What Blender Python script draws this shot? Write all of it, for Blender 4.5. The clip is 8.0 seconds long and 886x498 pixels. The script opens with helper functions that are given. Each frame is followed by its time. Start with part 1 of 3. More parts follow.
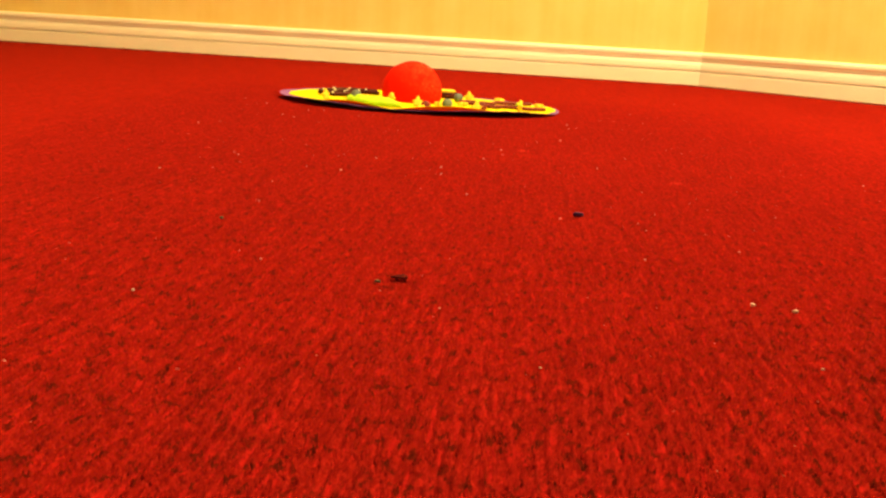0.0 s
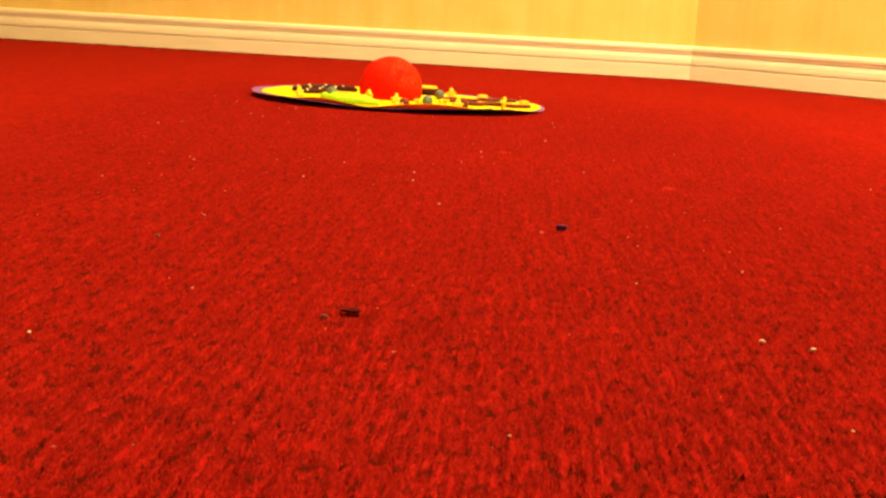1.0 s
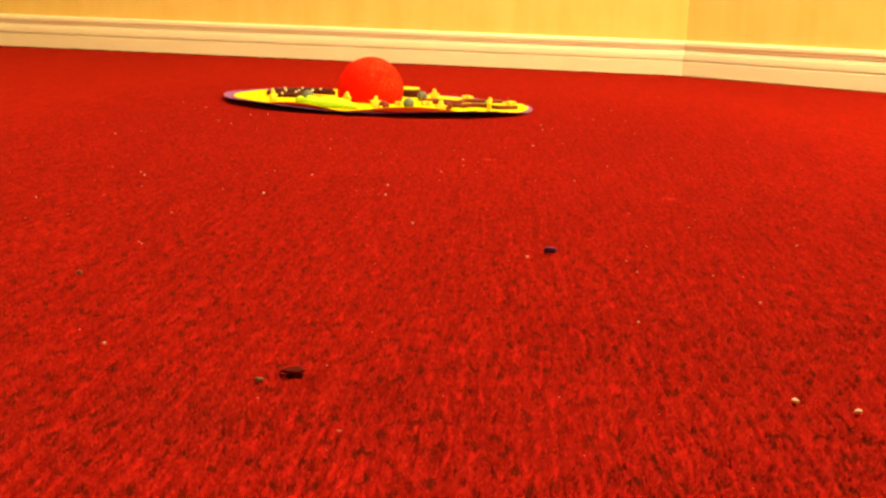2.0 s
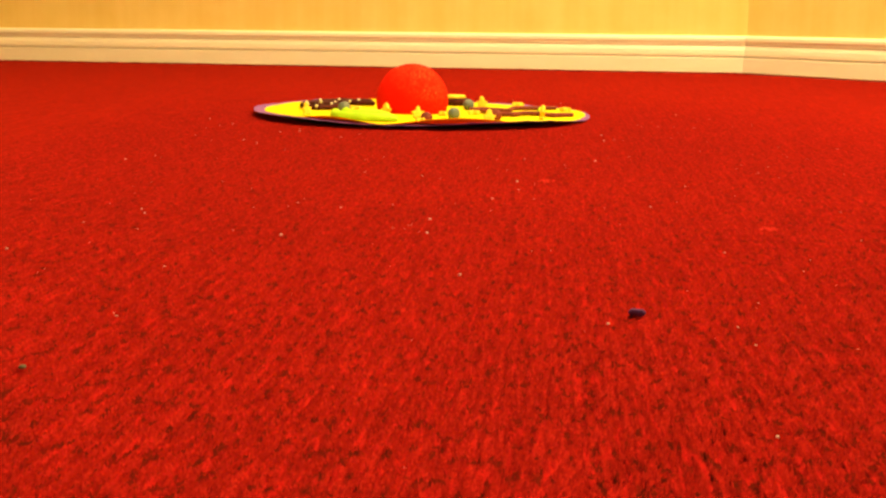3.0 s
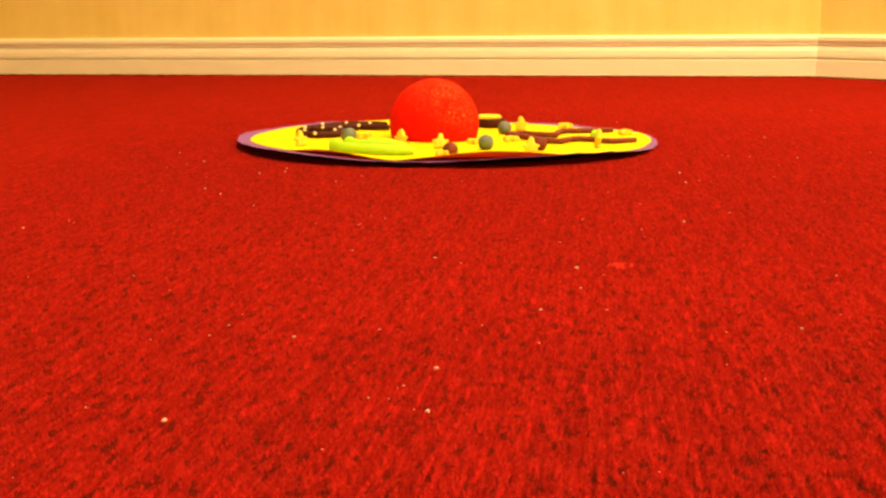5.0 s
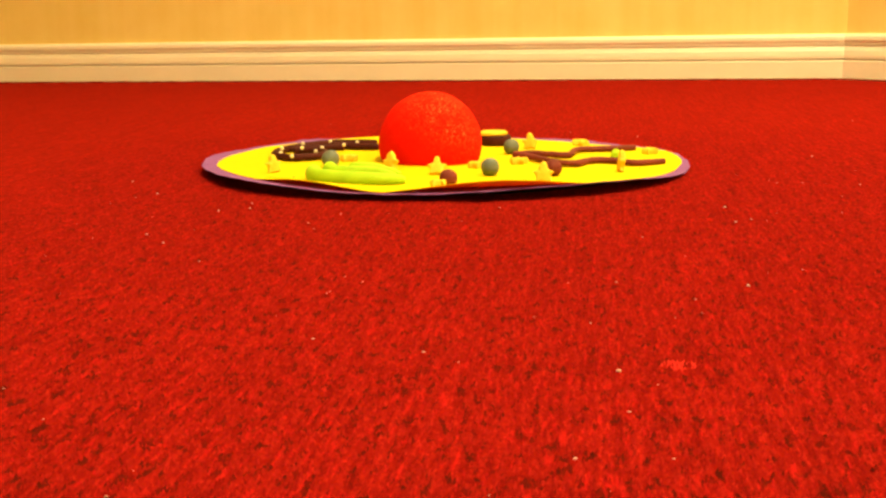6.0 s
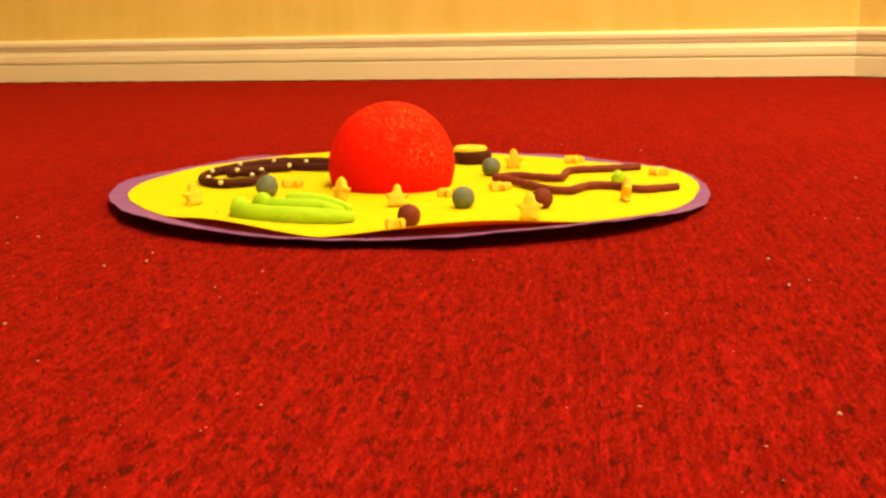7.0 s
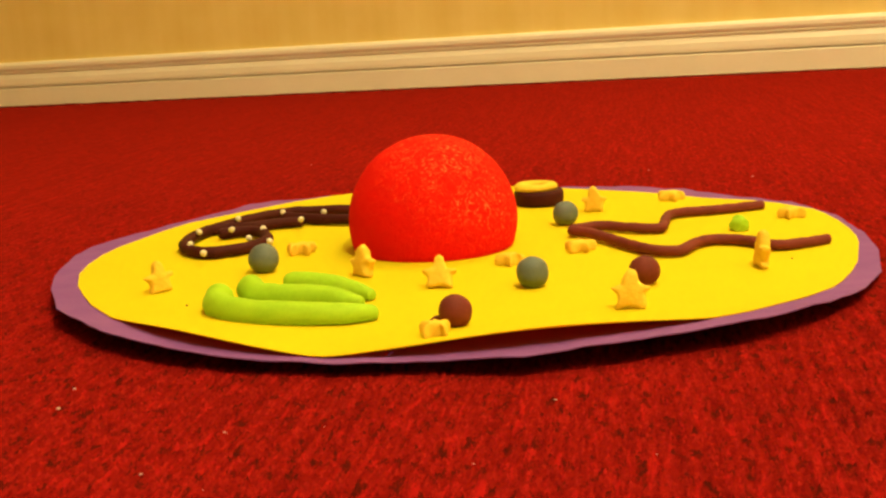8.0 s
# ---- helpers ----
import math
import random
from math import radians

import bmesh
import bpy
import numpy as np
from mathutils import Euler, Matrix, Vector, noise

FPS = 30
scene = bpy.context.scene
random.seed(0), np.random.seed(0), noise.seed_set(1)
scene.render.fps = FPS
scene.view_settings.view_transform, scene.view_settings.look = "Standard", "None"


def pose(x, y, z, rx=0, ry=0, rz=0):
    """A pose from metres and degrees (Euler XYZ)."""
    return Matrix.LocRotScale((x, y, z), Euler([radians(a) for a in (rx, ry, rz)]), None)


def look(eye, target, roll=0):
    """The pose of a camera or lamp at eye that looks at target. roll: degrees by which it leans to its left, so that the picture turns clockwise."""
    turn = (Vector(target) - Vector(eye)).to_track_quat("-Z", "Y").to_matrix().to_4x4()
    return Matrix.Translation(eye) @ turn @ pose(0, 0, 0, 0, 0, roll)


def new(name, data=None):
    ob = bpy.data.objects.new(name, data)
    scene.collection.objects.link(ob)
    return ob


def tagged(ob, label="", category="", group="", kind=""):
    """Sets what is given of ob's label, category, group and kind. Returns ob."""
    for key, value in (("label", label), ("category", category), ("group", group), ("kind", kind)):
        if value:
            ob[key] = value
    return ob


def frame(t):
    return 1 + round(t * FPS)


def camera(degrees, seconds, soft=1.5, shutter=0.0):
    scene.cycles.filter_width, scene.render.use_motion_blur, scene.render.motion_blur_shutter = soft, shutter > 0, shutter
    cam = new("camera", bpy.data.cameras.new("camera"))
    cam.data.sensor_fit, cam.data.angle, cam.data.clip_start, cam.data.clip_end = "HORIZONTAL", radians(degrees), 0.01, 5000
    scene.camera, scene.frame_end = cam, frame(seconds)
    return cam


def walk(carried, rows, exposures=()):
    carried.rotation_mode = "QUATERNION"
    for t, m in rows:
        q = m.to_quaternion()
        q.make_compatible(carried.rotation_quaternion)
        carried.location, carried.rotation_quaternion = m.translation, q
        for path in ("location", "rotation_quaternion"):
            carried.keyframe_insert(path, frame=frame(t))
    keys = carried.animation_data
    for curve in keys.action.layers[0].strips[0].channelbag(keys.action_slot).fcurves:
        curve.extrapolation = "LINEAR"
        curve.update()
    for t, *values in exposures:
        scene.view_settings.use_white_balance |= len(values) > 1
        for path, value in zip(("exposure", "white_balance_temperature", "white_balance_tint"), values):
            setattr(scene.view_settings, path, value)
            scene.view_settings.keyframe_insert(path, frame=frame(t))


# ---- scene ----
cam = camera(42.1, 8.0, soft=2.4)
PATH = [
    (0, (0.4480, -0.0364, 0.1526), (0.0896, 1.8937, -0.2295), 3.31),
    (0.5, (0.4464, 0.0133, 0.1514), (0.0972, 1.9440, -0.2367), 3.37),
    (1, (0.4449, 0.0653, 0.1518), (0.1041, 1.9970, -0.2389), 3.10),
    (1.2, (0.4446, 0.0824, 0.1529), (0.1041, 2.0137, -0.2400), 2.80),
    (2.3, (0.4297, 0.2248, 0.1495), (0.0984, 2.1578, -0.2425), 1.98),
    (2.5, (0.4182, 0.2627, 0.1492), (0.0442, 2.1877, -0.2442), 2.10),
    (3, (0.4066, 0.3400, 0.1504), (-0.0068, 2.2573, -0.2408), 0.50),
    (3.5, (0.3919, 0.4179, 0.1510), (-0.0522, 2.3272, -0.2458), 0.16),
    (4, (0.3720, 0.5363, 0.1510), (-0.0830, 2.4439, -0.2417), 0.08),
    (4.5, (0.3543, 0.6318, 0.1523), (-0.1200, 2.5354, -0.2369), -0.32),
    (4.7, (0.3488, 0.6578, 0.1528), (-0.1276, 2.5608, -0.2363), -0.38),
    (5.8, (0.3039, 0.8674, 0.1563), (-0.1892, 2.7665, -0.2315), -0.88),
    (6, (0.2951, 0.9057, 0.1579), (-0.1921, 2.8060, -0.2315), -0.99),
    (6.2, (0.2875, 0.9437, 0.1595), (-0.1867, 2.8472, -0.2304), -1.56),
    (6.5, (0.2786, 1.0308, 0.1587), (-0.1907, 2.9355, -0.2311), -1.48),
    (6.8, (0.2667, 1.0991, 0.1573), (-0.1932, 3.0058, -0.2335), -1.20),
    (7, (0.2573, 1.1414, 0.1573), (-0.2090, 3.0449, -0.2420), -1.20),
    (7.2, (0.2392, 1.2000, 0.1550), (-0.2431, 3.0982, -0.2502), -0.64),
    (7.3, (0.2333, 1.2403, 0.1566), (-0.2734, 3.1327, -0.2463), -1.07),
    (7.5, (0.2124, 1.3129, 0.1540), (-0.3208, 3.1979, -0.2494), -0.88),
    (7.6, (0.2025, 1.3377, 0.1554), (-0.3331, 3.2217, -0.2491), -0.65),
    (7.7, (0.1986, 1.3592, 0.1562), (-0.3478, 3.2402, -0.2478), -1.07),
    (7.8, (0.1917, 1.3840, 0.1549), (-0.3617, 3.2629, -0.2496), -1.18),
    (7.9, (0.1902, 1.3974, 0.1557), (-0.3669, 3.2754, -0.2479), -1.86),
    (8, (0.1920, 1.4097, 0.1591), (-0.3726, 3.2871, -0.2383), -3.65),
]
EXPOSURES = [(0.0, -0.05, 6500, 10), (2.5, -0.07, 6500, 10), (4.5, -0.12, 6500, 10), (6.0, -0.19, 6500, 10), (6.5, -0.26, 6450, 9),
             (7.0, -0.41, 6400, 8), (7.5, -0.69, 6250, 6), (8.0, -0.77, 6200, 6)]
walk(cam, [(t, look(eye, target, roll)) for t, eye, target, roll in PATH], EXPOSURES)

# ---- light ----
world = bpy.data.worlds.new("world")
scene.world = world
world.use_nodes = True
world.node_tree.nodes["Background"].inputs["Color"].default_value = (1.0, 0.75, 0.42, 1)
world.node_tree.nodes["Background"].inputs["Strength"].default_value = 0.02


def area_lamp(name, place, size, watts, colour):
    data = bpy.data.lights.new(name, "AREA")
    data.shape, data.size, data.energy, data.color = "DISK", size, watts, colour
    lamp = new(name, data)
    lamp.matrix_world = place
    return lamp


LAMP_COLOUR = (1.0, 0.77, 0.36)
pendant_lamp = bpy.data.lights.new("pendant_lamp", "POINT")
pendant_lamp.energy, pendant_lamp.shadow_soft_size, pendant_lamp.color = 206, 0.12, LAMP_COLOUR
new("pendant_lamp", pendant_lamp).matrix_world = pose(0.8, 1.3, 2.12)
area_lamp("ceiling_lamp", pose(0.3, 3.3, 2.36), 0.8, 42, LAMP_COLOUR)


# ---- materials ----
def material(name, rough=0.6, metal=0.0, spec=0.5):
    m = bpy.data.materials.new(name)
    m.use_nodes = True
    b = m.node_tree.nodes["Principled BSDF"]
    b.inputs["Roughness"].default_value = rough
    b.inputs["Metallic"].default_value = metal
    b.inputs["Specular IOR Level"].default_value = spec
    return m, m.node_tree, b


def node(tree, kind, **inputs):
    n = tree.nodes.new(kind)
    for key, value in inputs.items():
        n.inputs[key.replace("_", " ")].default_value = value
    return n


def coords(tree, scale=(1, 1, 1), turn=0.0):
    """Object coordinates, turned about z by that many degrees and then scaled."""
    out = tree.nodes.new("ShaderNodeTexCoord").outputs["Object"]
    for key, value in (("Rotation", (0, 0, radians(turn))), ("Scale", scale)):
        mp = tree.nodes.new("ShaderNodeMapping")
        mp.inputs[key].default_value = value
        tree.links.new(out, mp.inputs["Vector"])
        out = mp.outputs["Vector"]
    return out


def noise_tex(tree, vector, scale, detail=3.0, rough=0.55, distort=0.0):
    n = node(tree, "ShaderNodeTexNoise", Scale=scale, Detail=detail, Roughness=rough, Distortion=distort)
    tree.links.new(vector, n.inputs["Vector"])
    return n.outputs["Fac"]


def ramp(tree, fac, stops):
    r = tree.nodes.new("ShaderNodeValToRGB")
    while len(r.color_ramp.elements) < len(stops):
        r.color_ramp.elements.new(0.5)
    for e, (p, c) in zip(r.color_ramp.elements, stops):
        e.position, e.color = p, (*c, 1)
    tree.links.new(fac, r.inputs["Fac"])
    return r.outputs["Color"]


def mix(tree, fac, a, b, how="MIX"):
    m = tree.nodes.new("ShaderNodeMix")
    m.data_type, m.blend_type = "RGBA", how
    for socket, value in ((m.inputs["Factor"], fac), (m.inputs["A"], a), (m.inputs["B"], b)):
        if isinstance(value, (int, float)):
            socket.default_value = value
        elif isinstance(value, tuple):
            socket.default_value = (*value, 1)
        else:
            tree.links.new(value, socket)
    return m.outputs["Result"]


def bump(tree, bsdf, height, strength, distance):
    b = node(tree, "ShaderNodeBump", Strength=strength, Distance=distance)
    tree.links.new(height, b.inputs["Height"])
    tree.links.new(b.outputs["Normal"], bsdf.inputs["Normal"])


def mottled(name, dark, light, scale, rough=0.6, spec=0.5, fine=6.0, strength=0.25, distance=0.0008, stretch=(1, 1, 1)):
    """A surface of two close tones at two scales, with fine relief."""
    m, t, b = material(name, rough, 0, spec)
    v = coords(t, stretch)
    big, small = noise_tex(t, v, scale), noise_tex(t, v, scale * fine, 4)
    c = ramp(t, big, [(0.3, dark), (0.7, light)])
    c = mix(t, 0.35, c, ramp(t, small, [(0.3, dark), (0.7, light)]))
    t.links.new(c, b.inputs["Base Color"])
    bump(t, b, small, strength, distance)
    return m


ROWS = -6.5  # the carpet's rows run askew to the wall


def carpet_material(name, pile=False):
    """Red needle-felt carpet with brown flecks, drawn out in faint rows."""
    m, t, b = material(name, 1.0, 0, 0.0)
    b.inputs["Sheen Weight"].default_value = 0.27
    b.inputs["Sheen Roughness"].default_value = 0.34
    b.inputs["Sheen Tint"].default_value = (0.95, 0.082, 0.038, 1)
    v = coords(t)
    streaks = noise_tex(t, coords(t, (1, 0.12, 1), ROWS), 520, 3, 0.6, 0.3)
    rows = noise_tex(t, coords(t, (1, 0.04, 1), ROWS), 240, 2, 0.5)
    clumps = noise_tex(t, v, 70, 3, 0.6)
    patches = noise_tex(t, v, 9, 3, 0.6)
    if pile:
        loops = t.nodes.new("ShaderNodeNewGeometry").outputs["Random Per Island"]
        c = ramp(t, loops, [(0.0, (0.280, 0.0088, 0.0058)), (0.5, (0.355, 0.0118, 0.0077)), (1.0, (0.470, 0.0178, 0.0120))])
    else:
        loops = noise_tex(t, coords(t, (1, 0.45, 1), ROWS), 620, 3, 0.65)
        c = ramp(t, loops, [(0.28, (0.280, 0.0088, 0.0058)), (0.5, (0.355, 0.0118, 0.0077)), (0.72, (0.470, 0.0178, 0.0120))])
    for tone, low in ((streaks, 0.60), (rows, 0.70), (clumps, 0.84), (patches, 0.90)):
        c = mix(t, 1.0, c, ramp(t, tone, [(0.3, (low, low, low)), (0.7, (1, 1, 1))]), "MULTIPLY")
    strands = noise_tex(t, coords(t, (1, 0.14, 1), ROWS), 330, 2, 0.5, 0.2)
    c = mix(t, ramp(t, strands, [(0.56, (0, 0, 0)), (0.70, (0.40, 0.40, 0.40))]), c, (0.56, 0.012, 0.011))
    thick = 0.82 if pile else 0.55
    flecks = noise_tex(t, coords(t, (1, 0.42, 1), ROWS), 215, 2, 0.55, 0.5)
    c = mix(t, ramp(t, flecks, [(0.33, (thick, thick, thick)), (0.46, (0, 0, 0))]), c, (0.036, 0.0060, 0.0030))
    t.links.new(c, b.inputs["Base Color"])
    if pile:
        up = node(t, "ShaderNodeCombineXYZ", Z=1.0)
        t.links.new(up.outputs["Vector"], b.inputs["Normal"])
    else:
        bump(t, b, streaks, 0.2, 0.0012)
    return m


def wallpaper_material():
    m, t, b = material("yellow_wallpaper", 0.55, 0, 0.35)
    stripes = noise_tex(t, coords(t, (1, 1, 0.02)), 14, 3, 0.6)
    blotch = noise_tex(t, coords(t), 9, 4)
    weave = noise_tex(t, coords(t, (1, 1, 0.3)), 260, 2)
    c = ramp(t, stripes, [(0.3, (0.83, 0.66, 0.21)), (0.7, (0.90, 0.75, 0.30))])
    c = mix(t, 0.3, c, ramp(t, blotch, [(0.3, (0.80, 0.62, 0.16)), (0.7, (0.92, 0.78, 0.31))]))
    t.links.new(c, b.inputs["Base Color"])
    bump(t, b, weave, 0.25, 0.0008)
    return m


def dome_material():
    """Red paint dabbed on coarse foam: pale orange beads show through, most on the upper +x shoulder."""
    m, t, b = material("red_painted_foam", 0.85, 0, 0.05)
    v = coords(t)
    cells = noise_tex(t, v, 165, 3, 0.7, 2.4)
    grain = noise_tex(t, v, 620, 2, 0.6)
    patch = noise_tex(t, v, 34, 4, 0.65)
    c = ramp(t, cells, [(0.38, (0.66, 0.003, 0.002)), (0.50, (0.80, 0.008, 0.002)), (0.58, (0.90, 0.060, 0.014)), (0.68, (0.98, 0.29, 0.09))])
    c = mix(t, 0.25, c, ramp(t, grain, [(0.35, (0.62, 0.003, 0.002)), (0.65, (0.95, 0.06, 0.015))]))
    # the orange beads grow stronger towards the top and +x side, plain red elsewhere
    slant = t.nodes.new("ShaderNodeVectorMath")
    slant.operation = "DOT_PRODUCT"
    t.links.new(coords(t), slant.inputs[0])
    slant.inputs[1].default_value = (8, -2, 11)
    bead_mix = mix(t, 1.0, ramp(t, slant.outputs["Value"], [(0.42, (0.05, 0.05, 0.05)), (0.92, (1, 1, 1))]), ramp(t, patch, [(0.34, (0.15, 0.15, 0.15)), (0.55, (1, 1, 1))]), "MULTIPLY")
    c = mix(t, bead_mix, (0.78, 0.008, 0.001), c)
    t.links.new(c, b.inputs["Base Color"])
    bump(t, b, cells, 0.8, 0.0016)
    return m


CARPET = carpet_material("red_carpet")
PILE = carpet_material("red_carpet_pile", True)
WALLPAPER = wallpaper_material()
PAINT = mottled("white_gloss_paint", (0.87, 0.85, 0.77), (0.93, 0.91, 0.84), 9, 0.4, 0.5, 12, 0.08, 0.0006, (1, 1, 2))
CEILING = mottled("ceiling_paint", (0.72, 0.71, 0.68), (0.8, 0.79, 0.76), 3, 0.9, 0.2, 40)
YELLOW_CARD = mottled("yellow_card", (0.93, 0.82, 0.004), (0.95, 0.86, 0.006), 12, 0.75, 0.08, 40, 0.05, 0.0003)
PURPLE_CARD = mottled("purple_card", (0.20, 0.074, 0.32), (0.25, 0.096, 0.38), 30, 0.8, 0.2, 20, 0.1, 0.0003)
tree = YELLOW_CARD.node_tree
glow = node(tree, "ShaderNodeBsdfTranslucent", Color=(0.92, 0.17, 0.020, 1))
blend = node(tree, "ShaderNodeMixShader", Fac=0.3)
tree.links.new(tree.nodes["Principled BSDF"].outputs["BSDF"], blend.inputs[1])
tree.links.new(glow.outputs["BSDF"], blend.inputs[2])
tree.links.new(blend.outputs["Shader"], tree.nodes["Material Output"].inputs["Surface"])
DARK_BOARD = mottled("dark_board", (0.02, 0.015, 0.02), (0.035, 0.025, 0.03), 40, 0.9, 0.1)
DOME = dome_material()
BLUE_CLAY = mottled("teal_clay", (0.105, 0.138, 0.140), (0.145, 0.182, 0.180), 90, 0.55, 0.4, 8, 0.25, 0.0006)
BROWN_CLAY = mottled("brown_clay", (0.13, 0.022, 0.018), (0.20, 0.035, 0.028), 90, 0.7, 0.25, 8, 0.25, 0.0006)
DARK_CLAY = mottled("dark_brown_clay", (0.042, 0.007, 0.007), (0.070, 0.013, 0.011), 90, 0.65, 0.12, 8, 0.25, 0.0006)
LIME_CLAY = mottled("lime_clay", (0.31, 0.57, 0.008), (0.40, 0.67, 0.012), 60, 0.7, 0.25, 8, 0.2, 0.0006)
STAR_CLAY = mottled("orange_yellow_clay", (0.86, 0.52, 0.025), (0.93, 0.68, 0.06), 160, 0.75, 0.25, 5, 0.5, 0.001)
RING_CLAY = mottled("yellow_clay", (0.74, 0.55, 0.03), (0.84, 0.66, 0.05), 90, 0.7, 0.25, 8, 0.25, 0.0006)
WHITE_CLAY = mottled("cream_clay", (0.72, 0.68, 0.50), (0.85, 0.82, 0.68), 300, 0.7, 0.3)
CRUMB = mottled("crumb", (0.50, 0.30, 0.28), (0.72, 0.52, 0.50), 400, 0.8, 0.2)
LINT = mottled("dark_lint", (0.050, 0.005, 0.006), (0.100, 0.009, 0.009), 500, 0.95, 0.03)
NAVY = mottled("navy_plastic", (0.045, 0.009, 0.08), (0.065, 0.014, 0.12), 500, 0.8, 0.15)
GREY = mottled("grey_lint", (0.06, 0.045, 0.032), (0.13, 0.10, 0.07), 500, 0.9, 0.2)
PATCH = mottled("pale_red_fibre", (0.48, 0.020, 0.014), (0.60, 0.034, 0.024), 500, 1.0, 0.0)


# ---- mesh helpers ----
def mesh_of(name, bm, mat, smooth=True):
    bmesh.ops.recalc_face_normals(bm, faces=bm.faces[:])
    me = bpy.data.meshes.new(name)
    for f in bm.faces:
        f.smooth = smooth
    bm.to_mesh(me)
    bm.free()
    me.materials.append(mat)
    return me


def thing(name, bm, mat, label, category, group="", kind="", smooth=True):
    return tagged(new(name, mesh_of(name, bm, mat, smooth)), label, category, group, kind)


def empty_thing(name, place, label, category, group=""):
    ob = new(name)
    ob.empty_display_size = 0.02
    ob.matrix_world = pose(*place)
    return tagged(ob, label, category, group)


def part(name, bm, mat, parent, label="", smooth=True):
    """A mesh under a thing; its coordinates are the thing's own."""
    ob = new(name, mesh_of(name, bm, mat, smooth))
    ob.parent = parent
    return tagged(ob, label)


def box(bm, lo, hi):
    vs = [bm.verts.new((x, y, z)) for x in (lo[0], hi[0]) for y in (lo[1], hi[1]) for z in (lo[2], hi[2])]
    for q in ((0, 1, 3, 2), (4, 6, 7, 5), (0, 4, 5, 1), (2, 3, 7, 6), (0, 2, 6, 4), (1, 5, 7, 3)):
        bm.faces.new([vs[i] for i in q])


def rings(bm, loops, cap=True):
    """Skins closed loops of equal length, and caps both ends with fans."""
    rows = [[bm.verts.new(p) for p in loop] for loop in loops]
    n = len(rows[0])
    for a, b in zip(rows, rows[1:]):
        for i in range(n):
            bm.faces.new((a[i], a[(i + 1) % n], b[(i + 1) % n], b[i]))
    if cap:
        for row in (rows[0], rows[-1]):
            c = bm.verts.new(sum((v.co for v in row), Vector()) / n)
            for i in range(n):
                bm.faces.new((row[i], row[(i + 1) % n], c))
    return rows


def wobble(bm, amount, scale, seed):
    off = Vector((seed * 3.1, seed * 1.7, seed * 0.9))
    for v in bm.verts:
        v.co += amount * Vector(noise.noise_vector(v.co * scale + off))


def spline(points, per=8):
    """A smooth run of points through the given ones."""
    ps = [Vector(p) for p in points]
    ps = [2 * ps[0] - ps[1], *ps, 2 * ps[-1] - ps[-2]]
    out = []
    for a, b, c, d in zip(ps, ps[1:], ps[2:], ps[3:]):
        for k in range(per):
            u = k / per
            out.append(0.5 * (2 * b + (c - a) * u + (2 * a - 5 * b + 4 * c - d) * u * u + (3 * b - a - 3 * c + d) * u ** 3))
    return out + [ps[-2]]


def rolled(bm, points, radius, sides=14, per=8, blunt=0.25, taper=None, flat=1.0):
    """A rolled string of clay along a smooth line; blunt: how far its ends round over, in radii."""
    line = spline(points, per)
    loops = []
    n = len(line)
    for i, p in enumerate(line):
        way = (line[min(i + 1, n - 1)] - line[max(i - 1, 0)]).normalized()
        side = way.cross(Vector((0, 0, 1))).normalized()
        up = side.cross(way)
        r = radius * (taper(i / (n - 1)) if taper else 1.0)
        ring = lambda at, k: [at + k * r * (math.cos(a) * side + flat * math.sin(a) * up) for a in (math.tau * j / sides for j in range(sides))]
        if i == 0:
            for k, s in ((1.0, 0.55), (0.75, 0.8), (0.35, 0.95)):
                loops.append(ring(p - way * r * blunt * k, s))
        loops.append(ring(p, 1.0))
        if i == n - 1:
            for k, s in ((0.35, 0.95), (0.75, 0.8), (1.0, 0.55)):
                loops.append(ring(p + way * r * blunt * k, s))
    rings(bm, loops)


# ---- the room ----
SKIRT = 0.016
GROUND = -0.0012  # foot of the carpet's pile


def offset(poly, d):
    """The clockwise outline moved d towards its inside."""
    out, n = [], len(poly)
    for i in range(n):
        a, b, c = (Vector(poly[(i + k) % n]) for k in (-1, 0, 1))
        u, w = (b - a).normalized(), (c - b).normalized()
        nu, nw = Vector((u.y, -u.x)), Vector((w.y, -w.x))
        k = d / (1 + nu.dot(nw))
        out.append(b + k * (nu + nw))
    return out


FASCIA = [(-3.0, 3.917), (0.544, 3.917), (1.744, 2.717), (1.744, -4.0), (-3.0, -4.0)]
INNER = offset(FASCIA, -SKIRT)
OUTER = offset(INNER, -0.12)
HEIGHT = 2.4
NAMES = ["north", "northeast", "east", "south", "west"]

bm = bmesh.new()
outline = [bm.verts.new((p.x, p.y, GROUND)) for p in OUTER]
under = [bm.verts.new((p.x, p.y, -0.08)) for p in OUTER]
bm.faces.new(outline)
bm.faces.new(under[::-1])
for i in range(5):
    bm.faces.new((outline[i], under[i], under[(i + 1) % 5], outline[(i + 1) % 5]))
thing("floor", bm, CARPET, "worn red carpet with dark flecks covering the floor", "carpet", kind="structure", smooth=False)

bm = bmesh.new()
low = [bm.verts.new((p.x, p.y, HEIGHT)) for p in OUTER]
top = [bm.verts.new((p.x, p.y, HEIGHT + 0.1)) for p in OUTER]
bm.faces.new(low[::-1])
bm.faces.new(top)
for i in range(5):
    bm.faces.new((low[i], low[(i + 1) % 5], top[(i + 1) % 5], top[i]))
thing("ceiling", bm, CEILING, "plain white painted ceiling over the room", "ceiling", kind="structure", smooth=False)

